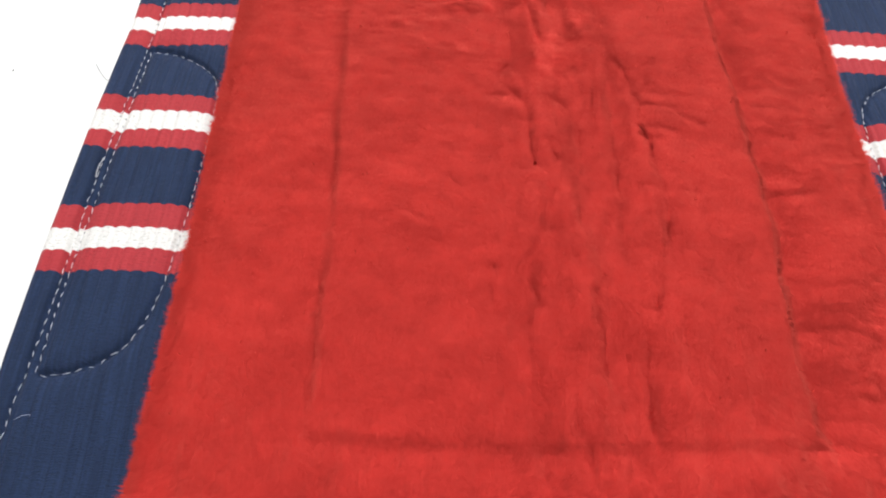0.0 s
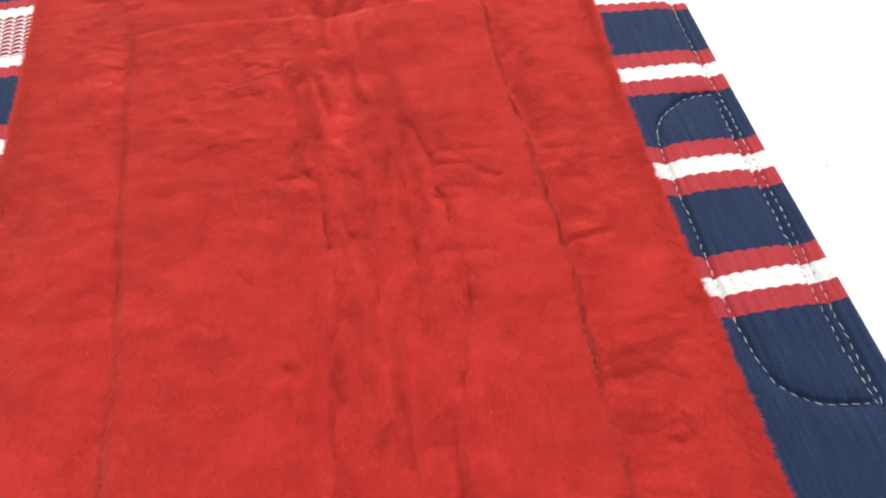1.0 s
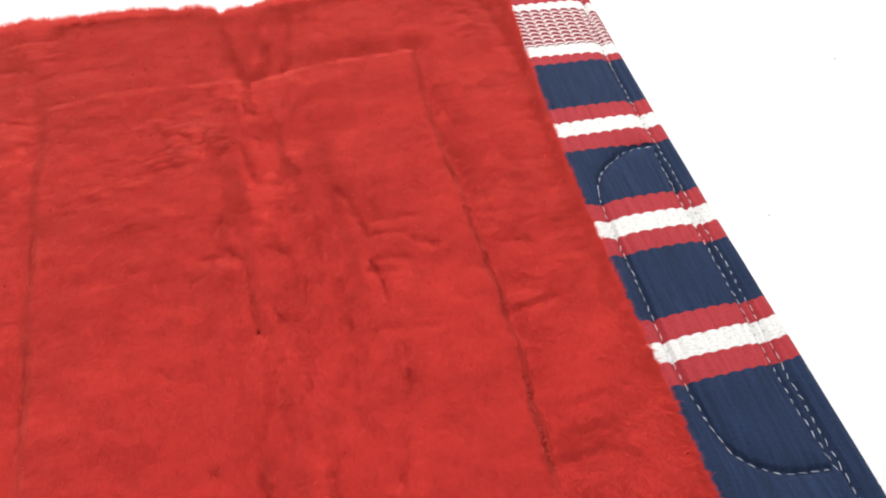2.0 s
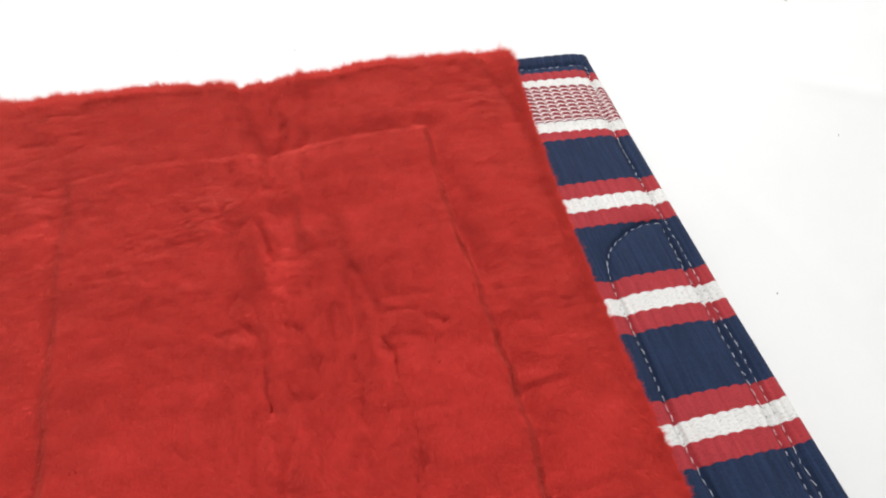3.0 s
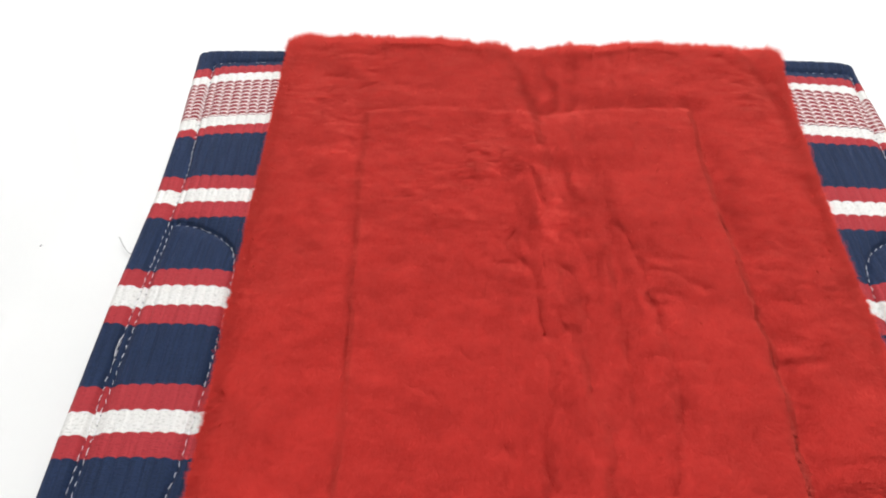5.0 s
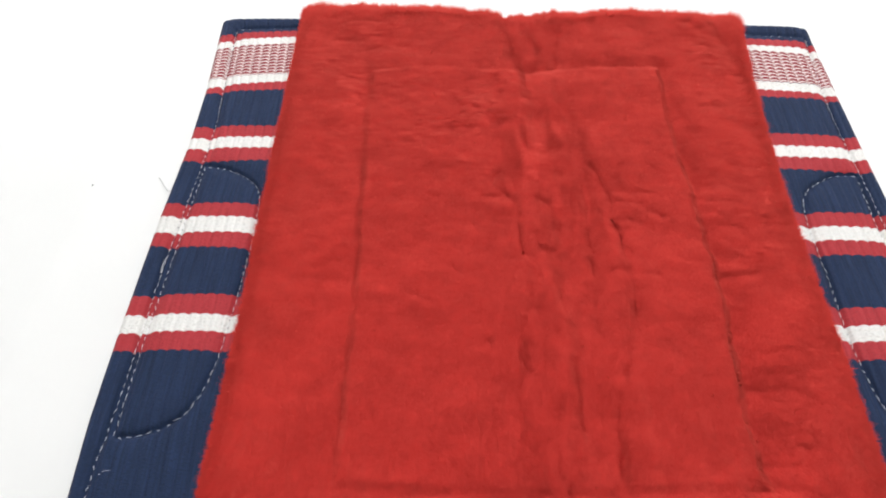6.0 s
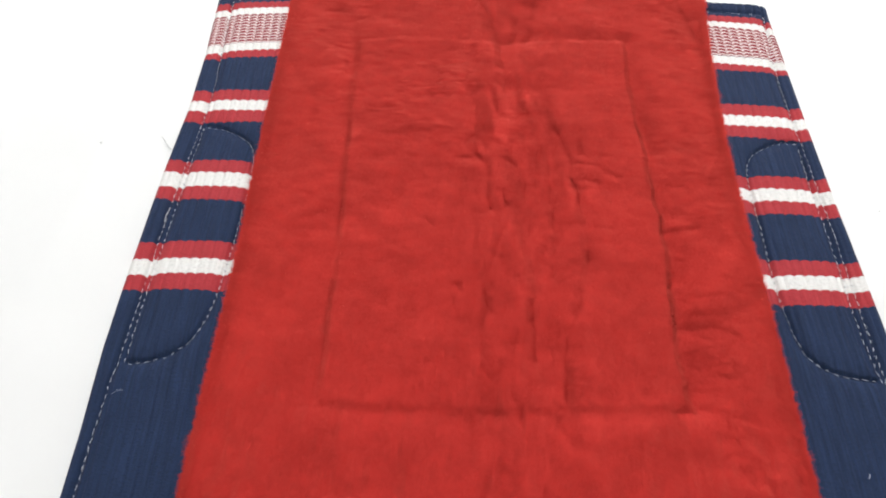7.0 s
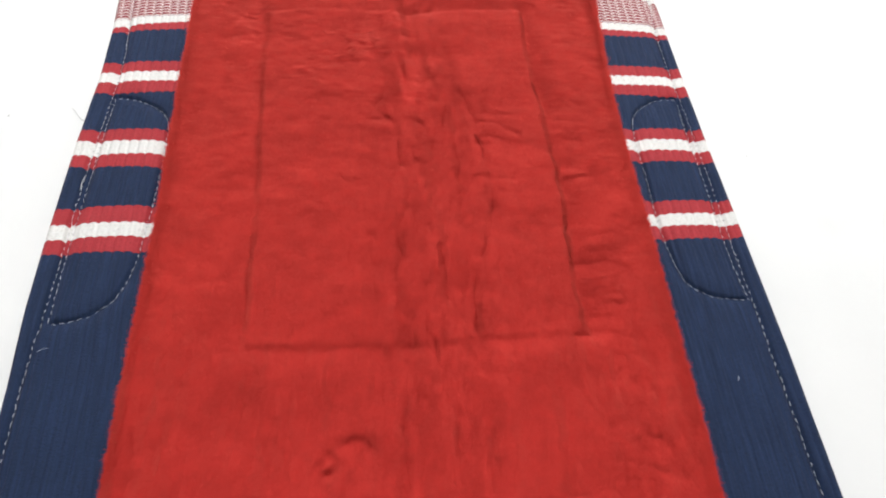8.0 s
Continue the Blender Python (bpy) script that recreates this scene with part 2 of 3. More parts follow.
BANDS = "navy red white check white red navy red white red navy red white red navy red white red navy".split()

# Seams sewn through the cloth.
SEAMS_L = {
    "hem": [(-0.361, -0.016), (-0.349, -0.141), (-0.341, -0.193), (-0.340, -0.264), (-0.341, -0.349), (-0.341, -0.424), (-0.337, -0.505), (-0.336, -0.576), (-0.335, -0.627), (-0.330, -0.721), (-0.321, -0.89)],
    "top": [(-0.358, -0.014), (-0.30, -0.010), (-0.262, -0.007)],
    "pocket_side": [(-0.336, -0.264), (-0.336, -0.337), (-0.334, -0.42), (-0.333, -0.486), (-0.329, -0.576)],
    "pocket": [(-0.334, -0.265), (-0.316, -0.266), (-0.291, -0.276), (-0.274, -0.289), (-0.265, -0.306), (-0.262, -0.335), (-0.260, -0.378), (-0.259, -0.425), (-0.260, -0.481), (-0.261, -0.505), (-0.265, -0.53), (-0.275, -0.553), (-0.289, -0.565), (-0.305, -0.573), (-0.327, -0.576)],
}
SEAMS_R = {
    "hem": [(0.372, -0.014), (0.370, -0.05), (0.364, -0.132), (0.366, -0.217), (0.369, -0.26), (0.371, -0.32), (0.372, -0.36), (0.374, -0.40), (0.374, -0.45), (0.376, -0.523), (0.378, -0.57), (0.379, -0.62), (0.381, -0.70), (0.384, -0.78), (0.388, -0.89)],
    "top": [(0.369, -0.013), (0.32, -0.012), (0.275, -0.008)],
    "pocket_side": [(0.364, -0.261), (0.363, -0.32), (0.366, -0.37), (0.367, -0.422), (0.367, -0.47), (0.368, -0.504), (0.373, -0.552)],
    "pocket": [(0.364, -0.256), (0.348, -0.253), (0.330, -0.260), (0.313, -0.271), (0.303, -0.283), (0.297, -0.302), (0.296, -0.332), (0.298, -0.39), (0.298, -0.45), (0.301, -0.485), (0.307, -0.522), (0.317, -0.536), (0.330, -0.545), (0.345, -0.550), (0.371, -0.552)],
}


def cloth_height(x, y, edge, sign, seams, far):
    """Top of the woven cloth: padded, drawn in at the seams, rounded off at the edges, ribbed along y."""
    s = np.maximum(sign * (along(edge, y) - x), 0)
    d = np.maximum(far - y, 0)
    r = 0.009
    rim = np.sqrt(np.clip(1 - (1 - np.clip(s / r, 0, 1)) ** 2, 0, 1)) * np.sqrt(np.clip(1 - (1 - np.clip(d / r, 0, 1)) ** 2, 0, 1))
    z = 0.0105 + 0.0012 * (fbm(x * 22 + 60, y * 22 + 60, 71) - 0.5)
    z = z - 0.0035 * np.clip(1 - s / 0.02, 0, 1) * np.clip(1 - d / 0.25, 0, 1)
    near = np.full(np.shape(x), 9.0)
    for line in seams.values():
        gap = off_line(x, y, smooth_line(line, 0.004)[0].tolist())
        near = np.minimum(near, gap)
    z = z - 0.0038 * np.exp(-(near / 0.0021) ** 2) - 0.0028 * np.exp(-(near / 0.010) ** 2)
    rib = np.abs(np.sin(np.pi * s / RIB + 0.25 * np.sin(y * 31))) ** 0.6
    fine = np.abs(np.sin(2 * np.pi * s / RIB))
    return 0.002 + (z - 0.002) * rim + rim * (0.0014 * rib + 0.0003 * fine)


pad = tagged(new("saddle_pad"), "red fleece saddle pad with striped navy woven border on white sheet", "saddle pad")


def woven_border(edge, sign, outer, inner, seams):
    s = np.concatenate([[0, 0.0003, 0.001, 0.002, 0.0033, 0.005], np.arange(0.0065, 0.1235, 0.00105)])
    lean = np.clip(s / 0.1, 0, 1) ** 0.45
    scallop = 0.0009 * (np.abs(np.sin(np.pi * s / RIB)) - 0.6)
    cuts = [o + (i - o) * lean + (scallop if 0 < k < len(outer) - 1 else 0) for k, (o, i) in enumerate(zip(outer, inner))]
    far = cuts[0]
    # the backing cloth, below the woven face
    ys = np.linspace(0, 1, 120)[:, None]
    y = (far[None] - 0.002) * (1 - ys) + NEAR * ys
    x = along(edge, y) - sign * (s[None] * 0.99 + 0.001)
    z = np.where(s[None] < 0.004, 0.0005, 0.0025) + 0 * y
    faces = sheet_faces(*x.shape)
    border = part_of("woven_border", mesh_of("woven_border", np.stack([x, y, z], -1).reshape(-1, 3), faces if sign < 0 else faces[:, ::-1], BACKING), pad,
                     "ribbed cotton border with navy, red and white stripes")
    looks = {"navy": NAVY, "red": RED, "white": WHITE, "check": CHECK}
    words = {"navy": "navy_band", "red": "red_stripe", "white": "white_stripe", "check": "checked_band"}
    for k, kind in enumerate(BANDS):
        long = outer[k] - outer[k + 1]
        rows = max(4, int(long / (0.0011 if kind == "check" else 0.0018)) + 1)
        t = np.linspace(0, 1, rows)[:, None]
        if k == 0:
            t = t ** 1.6
        y = cuts[k][None] * (1 - t) + cuts[k + 1][None] * t
        x = along(edge, y) - sign * s[None]
        z = cloth_height(x, y, edge, sign, seams, far[None])
        v = t * long + 0 * x
        if kind == "check":
            z = z + 0.0005 * np.abs(np.sin(np.pi * (v / ROW + 0.1 * np.abs(np.sin(np.pi * s[None] / RIB)))))
        uv = np.stack([s[None] + 0 * x, v + (0 if kind == "check" else 0.37 * k)], -1).reshape(-1, 2)
        faces = sheet_faces(*x.shape)
        me = mesh_of(words[kind], np.stack([x, y, z], -1).reshape(-1, 3), faces if sign < 0 else faces[:, ::-1], looks[kind], uv=uv)
        part_of(words[kind], me, border, "red and white checked woven band" if kind == "check" else "")
    whites = [k for k, kind in enumerate(BANDS) if kind == "white"]
    rim = PILE_L if sign < 0 else PILE_R
    for k in whites[-2:]:
        frayed_end(border, rim, edge, sign, seams, float(cuts[k][-1]), float(cuts[k + 1][-1]), float(far[0]))
    return border


def frayed_end(border, rim, edge, sign, seams, y0, y1, far):
    """Loose weft ends of a white stripe, beside the fleece."""
    rng = random.Random(int(abs(y0) * 1e4))
    verts, faces = [], []
    for _ in range(16):
        y = rng.uniform(y1 + 0.001, y0 - 0.001)
        x = float(along(rim, np.array(y))) + sign * 0.004
        long, drift, lift = rng.uniform(0.004, 0.009), rng.uniform(-0.0015, 0.0015), rng.uniform(0.001, 0.004)
        at = np.linspace(0, 1, 5)
        px, py = x + sign * (at * long - 0.003), y + drift * at
        pz = cloth_height(px, py, edge, sign, seams, far) + 0.0006 + lift * (1 - at) ** 2
        strand = tube_mesh("strand", np.stack([px, py, pz], 1), 0.00022, ECRU, 4)
        first = len(verts)
        verts += [tuple(v.co) for v in strand.vertices]
        faces += [tuple(first + n for n in f.vertices) for f in strand.polygons]
        bpy.data.meshes.remove(strand)
    part_of("frayed_end", mesh_of("frayed_end", verts, faces, ECRU), border, "short frayed ends of cream yarn")


woven_border(EDGE_L, -1, LEFT_OUT, LEFT_IN, SEAMS_L)
woven_border(EDGE_R, 1, RIGHT_OUT, RIGHT_IN, SEAMS_R)


def stitch_mesh():
    at = np.linspace(-1, 1, 7)
    pts = np.stack([at * 0.0029, 0 * at, 0.0004 * (1 - at ** 2)], 1)
    return tube_mesh("stitch", pts, 0.00022 * np.sqrt(1.02 - at ** 2) + 0.00006, THREAD, 6)


def hole_shade(pts, way, z):
    """Small navy cups, shade put into colour for the holes where the thread dives, between the stitches."""
    verts, faces = [], []
    turn = np.arange(6) * math.pi / 3
    for (px, py), (wx, wy), pz in zip(pts, way, z):
        first = len(verts)
        for size, drop in ((0.00065, 0.0007), (0.00025, -0.0006)):
            verts += [(px + 0.0041 * wx + size * math.cos(a), py + 0.0041 * wy + size * math.sin(a), pz + drop) for a in turn]
        faces += [(first + k, first + (k + 1) % 6, first + 6 + (k + 1) % 6, first + 6 + k) for k in range(6)]
        faces += [(first + 6, first + 7, first + 8, first + 9), (first + 6, first + 9, first + 10, first + 11)]
    return mesh_of("seam", verts, faces, BACKING)


STITCH = stitch_mesh()


def sew(seams, edge, sign, far):
    for name, line in seams.items():
        pts, way = smooth_line(line, 0.0082)
        z = cloth_height(pts[:, 0], pts[:, 1], edge, sign, seams, far)
        seam = part_of("seam", hole_shade(pts, way, z), pad, "row of white stitches")
        for (px, py), (wx, wy), pz in zip(pts, way, z):
            ob = new("stitch", STITCH)
            ob.parent = seam
            size, drift = random.uniform(0.62, 1.12), random.gauss(0, 0.00028)
            turn = math.degrees(math.atan2(wy, wx)) + random.gauss(0, 9)
            ob.matrix_local = pose(px - drift * wy, py + drift * wx, pz + random.uniform(0.0005, 0.0010), 0, 0, turn) @ Matrix.Diagonal((size, random.uniform(0.65, 1.0), 1, 1))


sew(SEAMS_L, EDGE_L, -1, 0.006)
sew(SEAMS_R, EDGE_R, 1, 0.006)

# ---- saddle pad: fleece ----
QUILT = [
    [(-0.167, -0.112), (-0.164, -0.15), (-0.163, -0.203), (-0.160, -0.24), (-0.156, -0.276), (-0.153, -0.342), (-0.147, -0.401), (-0.143, -0.465), (-0.141, -0.53), (-0.139, -0.58), (-0.138, -0.606)],
    [(-0.138, -0.607), (-0.09, -0.608), (-0.03, -0.607), (0.027, -0.605), (0.08, -0.601), (0.13, -0.597), (0.186, -0.592)],
    [(0.173, -0.097), (0.174, -0.127), (0.173, -0.16), (0.173, -0.19), (0.176, -0.225), (0.179, -0.26), (0.183, -0.286), (0.182, -0.319), (0.186, -0.343), (0.184, -0.358), (0.189, -0.381), (0.187, -0.403),
     (0.191, -0.423), (0.189, -0.445), (0.186, -0.47), (0.188, -0.493), (0.187, -0.513), (0.187, -0.542), (0.190, -0.563), (0.189, -0.578), (0.191, -0.592)],
    [(-0.167, -0.111), (-0.15, -0.108), (-0.121, -0.105), (-0.06, -0.104), (0.013, -0.107), (0.041, -0.104), (0.054, -0.099), (0.112, -0.097), (0.173, -0.096)],
]
# Creases where the pile parts: depth, half width, line.
SPINE_CREASES = [
    (0.0040, 0.0018, [(-0.009, -0.303), (0.003, -0.315), (0.007, -0.334), (0.008, -0.349), (0.008, -0.367), (0.011, -0.381)]),
    (0.0030, 0.0022, [(0.025, -0.408), (0.018, -0.427), (0.014, -0.448), (0.009, -0.468), (0.008, -0.489), (0.013, -0.504)]),
    (0.0022, 0.0022, [(0.041, -0.329), (0.047, -0.347), (0.046, -0.370)]),
    (0.0026, 0.0018, [(0.084, -0.262), (0.090, -0.272), (0.095, -0.296), (0.101, -0.312), (0.099, -0.331), (0.106, -0.351), (0.106, -0.378), (0.110, -0.394), (0.111, -0.416), (0.110, -0.441)]),
    (0.0026, 0.0024, [(0.110, -0.441), (0.105, -0.466), (0.101, -0.490), (0.095, -0.506)]),
    (0.0020, 0.0018, [(0.091, -0.397), (0.108, -0.397), (0.134, -0.401)]),
    (0.0020, 0.0020, [(0.074, -0.35), (0.076, -0.40), (0.075, -0.465)]),
    (0.0022, 0.0018, [(-0.022, -0.477), (-0.018, -0.484)]),
    (0.0020, 0.0018, [(-0.023, -0.493), (-0.019, -0.511), (-0.015, -0.515)]),
]
LOWER_CREASES = [
    (0.0032, 0.0022, [(0.008, -0.511), (0.005, -0.529), (0.008, -0.551), (0.011, -0.571), (0.016, -0.582), (0.018, -0.596), (0.019, -0.607)]),
    (0.0024, 0.0024, [(0.019, -0.607), (0.018, -0.621), (0.021, -0.634), (0.014, -0.692), (0.018, -0.735), (0.016, -0.8)]),
    (0.0030, 0.0020, [(0.087, -0.526), (0.084, -0.550), (0.085, -0.566), (0.085, -0.585), (0.085, -0.599)]),
    (0.0024, 0.0018, [(0.040, -0.466), (0.043, -0.480)]),
    (0.0028, 0.0022, [(0.038, -0.539), (0.037, -0.553), (0.034, -0.569), (0.035, -0.588), (0.038, -0.595)]),
    (0.0024, 0.0020, [(0.052, -0.493), (0.053, -0.515), (0.056, -0.528), (0.056, -0.548), (0.057, -0.556)]),
    (0.0026, 0.0018, [(0.044, -0.600), (0.044, -0.616), (0.048, -0.629)]),
    (0.0022, 0.0018, [(0.074, -0.612), (0.083, -0.623), (0.087, -0.633)]),
    (0.0016, 0.0020, [(-0.016, -0.553), (-0.015, -0.568), (-0.016, -0.587), (-0.014, -0.595)]),
    (0.0020, 0.0022, [(0.034, -0.660), (0.039, -0.673)]),
    (0.0020, 0.0020, [(0.064, -0.671), (0.062, -0.692), (0.062, -0.712)]),
    (0.0026, 0.0020, [(0.091, -0.692), (0.088, -0.717), (0.089, -0.745)]),
    (0.0020, 0.0018, [(0.097, -0.717), (0.096, -0.732)]),
]
RIGHT_CREASES = [
    (0.0016, 0.0016, [(0.109, -0.297), (0.147, -0.299)]),
    (0.0014, 0.0018, [(0.137, -0.322), (0.148, -0.330)]),
    (0.0012, 0.0018, [(0.097, -0.332), (0.128, -0.338)]),
    (0.0010, 0.0022, [(0.127, -0.499), (0.160, -0.503)]),
    (0.0014, 0.0018, [(0.198, -0.308), (0.227, -0.308)]),
    (0.0020, 0.0016, [(0.200, -0.336), (0.220, -0.342)]),
    (0.0020, 0.0018, [(0.190, -0.400), (0.210, -0.397), (0.227, -0.394)]),
    (0.0010, 0.0018, [(0.208, -0.478), (0.237, -0.476)]),
    (0.0016, 0.0018, [(0.190, -0.502), (0.204, -0.500)]),
    (0.0018, 0.0018, [(0.192, -0.513), (0.205, -0.513), (0.221, -0.510), (0.232, -0.512), (0.243, -0.516)]),
    (0.0016, 0.0018, [(0.207, -0.554), (0.218, -0.552)]),
    (0.0020, 0.0016, [(0.222, -0.559), (0.230, -0.563), (0.237, -0.560)]),
    (0.0014, 0.0020, [(0.195, -0.577), (0.219, -0.575), (0.237, -0.581)]),
]
NEAR_CREASES = [
    (0.0030, 0.0024, [(-0.038, -0.701), (-0.030, -0.697), (-0.021, -0.698), (-0.013, -0.706)]),
    (0.0036, 0.0027, [(-0.060, -0.722), (-0.056, -0.713), (-0.049, -0.711), (-0.044, -0.717), (-0.047, -0.725), (-0.054, -0.727)]),
    (0.0024, 0.0024, [(-0.219, -0.669), (-0.218, -0.692), (-0.217, -0.712), (-0.215, -0.726), (-0.215, -0.740)]),
    (0.0018, 0.0014, [(0.230, -0.645), (0.233, -0.657)]),
    (0.0016, 0.0014, [(0.245, -0.651), (0.248, -0.660)]),
    (0.0022, 0.0014, [(0.221, -0.704), (0.224, -0.714)]),
    (0.0026, 0.0018, [(0.232, -0.699), (0.245, -0.700), (0.248, -0.707)]),
    (0.0024, 0.0018, [(0.242, -0.730), (0.255, -0.727), (0.255, -0.735)]),
    (0.0012, 0.0018, [(0.264, -0.40), (0.266, -0.50), (0.268, -0.58), (0.272, -0.64), (0.273, -0.70), (0.274, -0.80)]),
]
FAR_CREASES = [
    (0.0046, 0.0050, [(-0.008, 0.004), (-0.003, -0.034), (0.003, -0.066), (0.007, -0.094), (0.013, -0.107)]),
    (0.0034, 0.0042, [(0.025, -0.030), (0.033, -0.078), (0.029, -0.101)]),
    (0.0028, 0.0042, [(0.060, -0.03), (0.054, -0.084), (0.045, -0.101)]),
    (0.0024, 0.0018, [(-0.213, -0.013), (-0.191, -0.011), (-0.160, -0.014)]),
    (0.0014, 0.0016, [(-0.217, -0.052), (-0.189, -0.055)]),
    (0.0014, 0.0016, [(-0.212, -0.080), (-0.196, -0.071)]),
    (0.0014, 0.0016, [(-0.178, -0.072), (-0.158, -0.063)]),
    (0.0024, 0.0030, [(0.250, 0.0), (0.254, -0.020), (0.259, -0.038), (0.264, -0.067), (0.268, -0.076), (0.270, -0.12)]),
]
SMALL_CREASES = [
    (0.0017, 0.0014, [(0.100, -0.310), (0.129, -0.313)]),
    (0.0019, 0.0014, [(0.132, -0.318), (0.140, -0.322), (0.148, -0.331)]),
    (0.0017, 0.0014, [(0.097, -0.344), (0.113, -0.348)]),
    (0.0026, 0.0016, [(0.023, -0.354), (0.025, -0.368), (0.029, -0.375)]),
    (0.0020, 0.0014, [(0.052, -0.321), (0.047, -0.330)]),
    (0.0022, 0.0014, [(-0.031, -0.308), (-0.013, -0.309)]),
    (0.0017, 0.0014, [(-0.035, -0.322), (-0.038, -0.347)]),
    (0.0022, 0.0016, [(0.043, -0.414), (0.045, -0.439)]),
    (0.0024, 0.0016, [(0.078, -0.368), (0.074, -0.401)]),
    (0.0022, 0.0016, [(0.065, -0.428), (0.064, -0.445)]),
]
STRAY_CREASES = [
    (0.0017, 0.0013, [(-0.058, -0.399), (-0.051, -0.406)]),
    (0.0018, 0.0013, [(-0.087, -0.432), (-0.073, -0.439)]),
    (0.0018, 0.0013, [(-0.085, -0.307), (-0.077, -0.310)]),
    (0.0022, 0.0014, [(-0.002, -0.279), (0.003, -0.289)]),
    (0.0020, 0.0014, [(-0.012, -0.274), (-0.020, -0.290)]),
    (0.0020, 0.0014, [(0.025, -0.308), (0.036, -0.317)]),
    (0.0022, 0.0016, [(0.042, -0.344), (0.046, -0.361)]),
]
CREASES = SMALL_CREASES + STRAY_CREASES + SPINE_CREASES + LOWER_CREASES + RIGHT_CREASES + NEAR_CREASES + FAR_CREASES


def ruffled(x, y):
    """Where the nap has been rubbed up, 0 to 1."""
    rubbed = 0.9 * np.exp(-((x + 0.045) / 0.085) ** 2 - ((y + 0.185) / 0.075) ** 2) + 0.4 * np.exp(-((x - 0.03) / 0.05) ** 2 - ((y + 0.27) / 0.10) ** 2)
    rubbed = rubbed + 0.6 * np.exp(-((x + 0.19) / 0.05) ** 2 - ((y + 0.13) / 0.12) ** 2) + 0.45 * np.exp(-((x - 0.228) / 0.035) ** 2)
    patchy = np.clip(fbm(x * 26 + 11, y * 26 + 11, 49) * 3.0 - 1.0, 0, 1)
    return np.clip(rubbed, 0.06, 1) * patchy


def wobble(x, y):
    return 0.0050 * (fbm(x * 70 + 15, y * 60 + 15, 63) - 0.5)


def boxed(x, y, line, margin):
    xs, ys = zip(*line)
    return (x > min(xs) - margin) & (x < max(xs) + margin) & (y > min(ys) - margin) & (y < max(ys) + margin)


def partings(x, y):
    """How deep the pile parts at a place, in metres: the narrow cracks, and the soft dip beside them."""
    narrow, wide = np.zeros(np.shape(x)), np.zeros(np.shape(x))
    for deep, half, line in CREASES:
        m = boxed(x, y, line, 8 * half + 0.004)
        wob = wobble(x[m], y[m])
        gap = off_line(x[m] + wob, y[m] + 0.6 * wob, line)
        fade = np.clip(2.3 * fbm(x[m] * 80 + 33, y[m] * 80 + 33, 65, 2) - 0.55, 0.6 if half > 0.0028 else 0.3, 1.0)
        slim = 1.0 + 0.8 * vnoise(x[m] * 140 + 3, y[m] * 140 + 3, 68)
        narrow[m] = np.maximum(narrow[m], np.minimum(deep, 0.0034) * (0.4 if half > 0.0028 else 0.86) * fade * np.exp(-(gap / (half * slim)) ** 2))
        wide[m] += (0.75 if half > 0.0028 else 0.26) * deep * np.exp(-(gap / (3.2 * half)) ** 2)
    # fine chance cracks: across the nap beside the spine, along it on the spine
    spine = np.exp(-((x - 0.045) / 0.06) ** 2)
    warp = fbm(x * 20 + 9, y * 20 + 9, 51) * 0.8
    crack = np.abs(vnoise(x * 26 + warp + 50, y * 105 + warp * 2 + 50, 55) - 0.5)
    where = np.clip(fbm(x * 15 + 70, y * 15 + 70, 57) * 3.4 - 1.75, 0, 1) * (0.45 + 0.55 * np.clip((x + 0.02) / 0.12, 0, 1))
    narrow = np.maximum(narrow, 0.0013 * np.exp(-(crack / 0.05) ** 2) * where * (1 - 0.8 * spine))
    lean = x + 0.02 * (fbm(x * 12 + 7, y * 12 + 7, 43) - 0.5) + 0.03 * y
    crack = np.abs(vnoise(lean * 95 + 1.2 * warp + 20, y * 9 + x * 13 + warp + 20, 58) - 0.5)
    where = np.clip(fbm(x * 24 + 30, y * 12 + 30, 59) * 3.4 - 1.45, 0, 1)
    narrow = np.maximum(narrow, 0.0025 * np.exp(-(crack / 0.075) ** 2) * where * spine * np.clip((-0.13 - y) / 0.08, 0, 1))
    # rubbed nap breaks into short wavy dashes
    crack = np.abs(vnoise(x * 46 + 1.2 * warp + 12, y * 125 + warp * 2 + 12, 60) - 0.5)
    narrow = np.maximum(narrow, 0.0019 * np.exp(-(crack / 0.06) ** 2) * np.clip(1.4 * ruffled(x, y) - 0.1, 0, 1))
    return narrow, wide


def tousled(x, y):
    """Where the pile along the spine is worn open in small patches, 0 to 1."""
    spine = np.exp(-((x - 0.04) / 0.05) ** 4) * np.clip((-0.10 - y) / 0.12, 0, 1) * np.clip((y + 0.80) / 0.2, 0.35, 1)
    left = 0.5 * np.exp(-((x + 0.06) / 0.06) ** 2 - ((y + 0.36) / 0.12) ** 2)
    small = np.clip(fbm(x * 75 + 4, y * 48 + 4, 95) * 4.2 - 2.2, 0, 1)
    strokes = np.clip(fbm(x * 52 + 24, y * 9 + 24, 96) * 3.4 - 1.75, 0, 1)
    return 0.48 * np.clip(spine + left, 0, 1) * np.clip(0.8 * small + 0.7 * strokes, 0, 1)


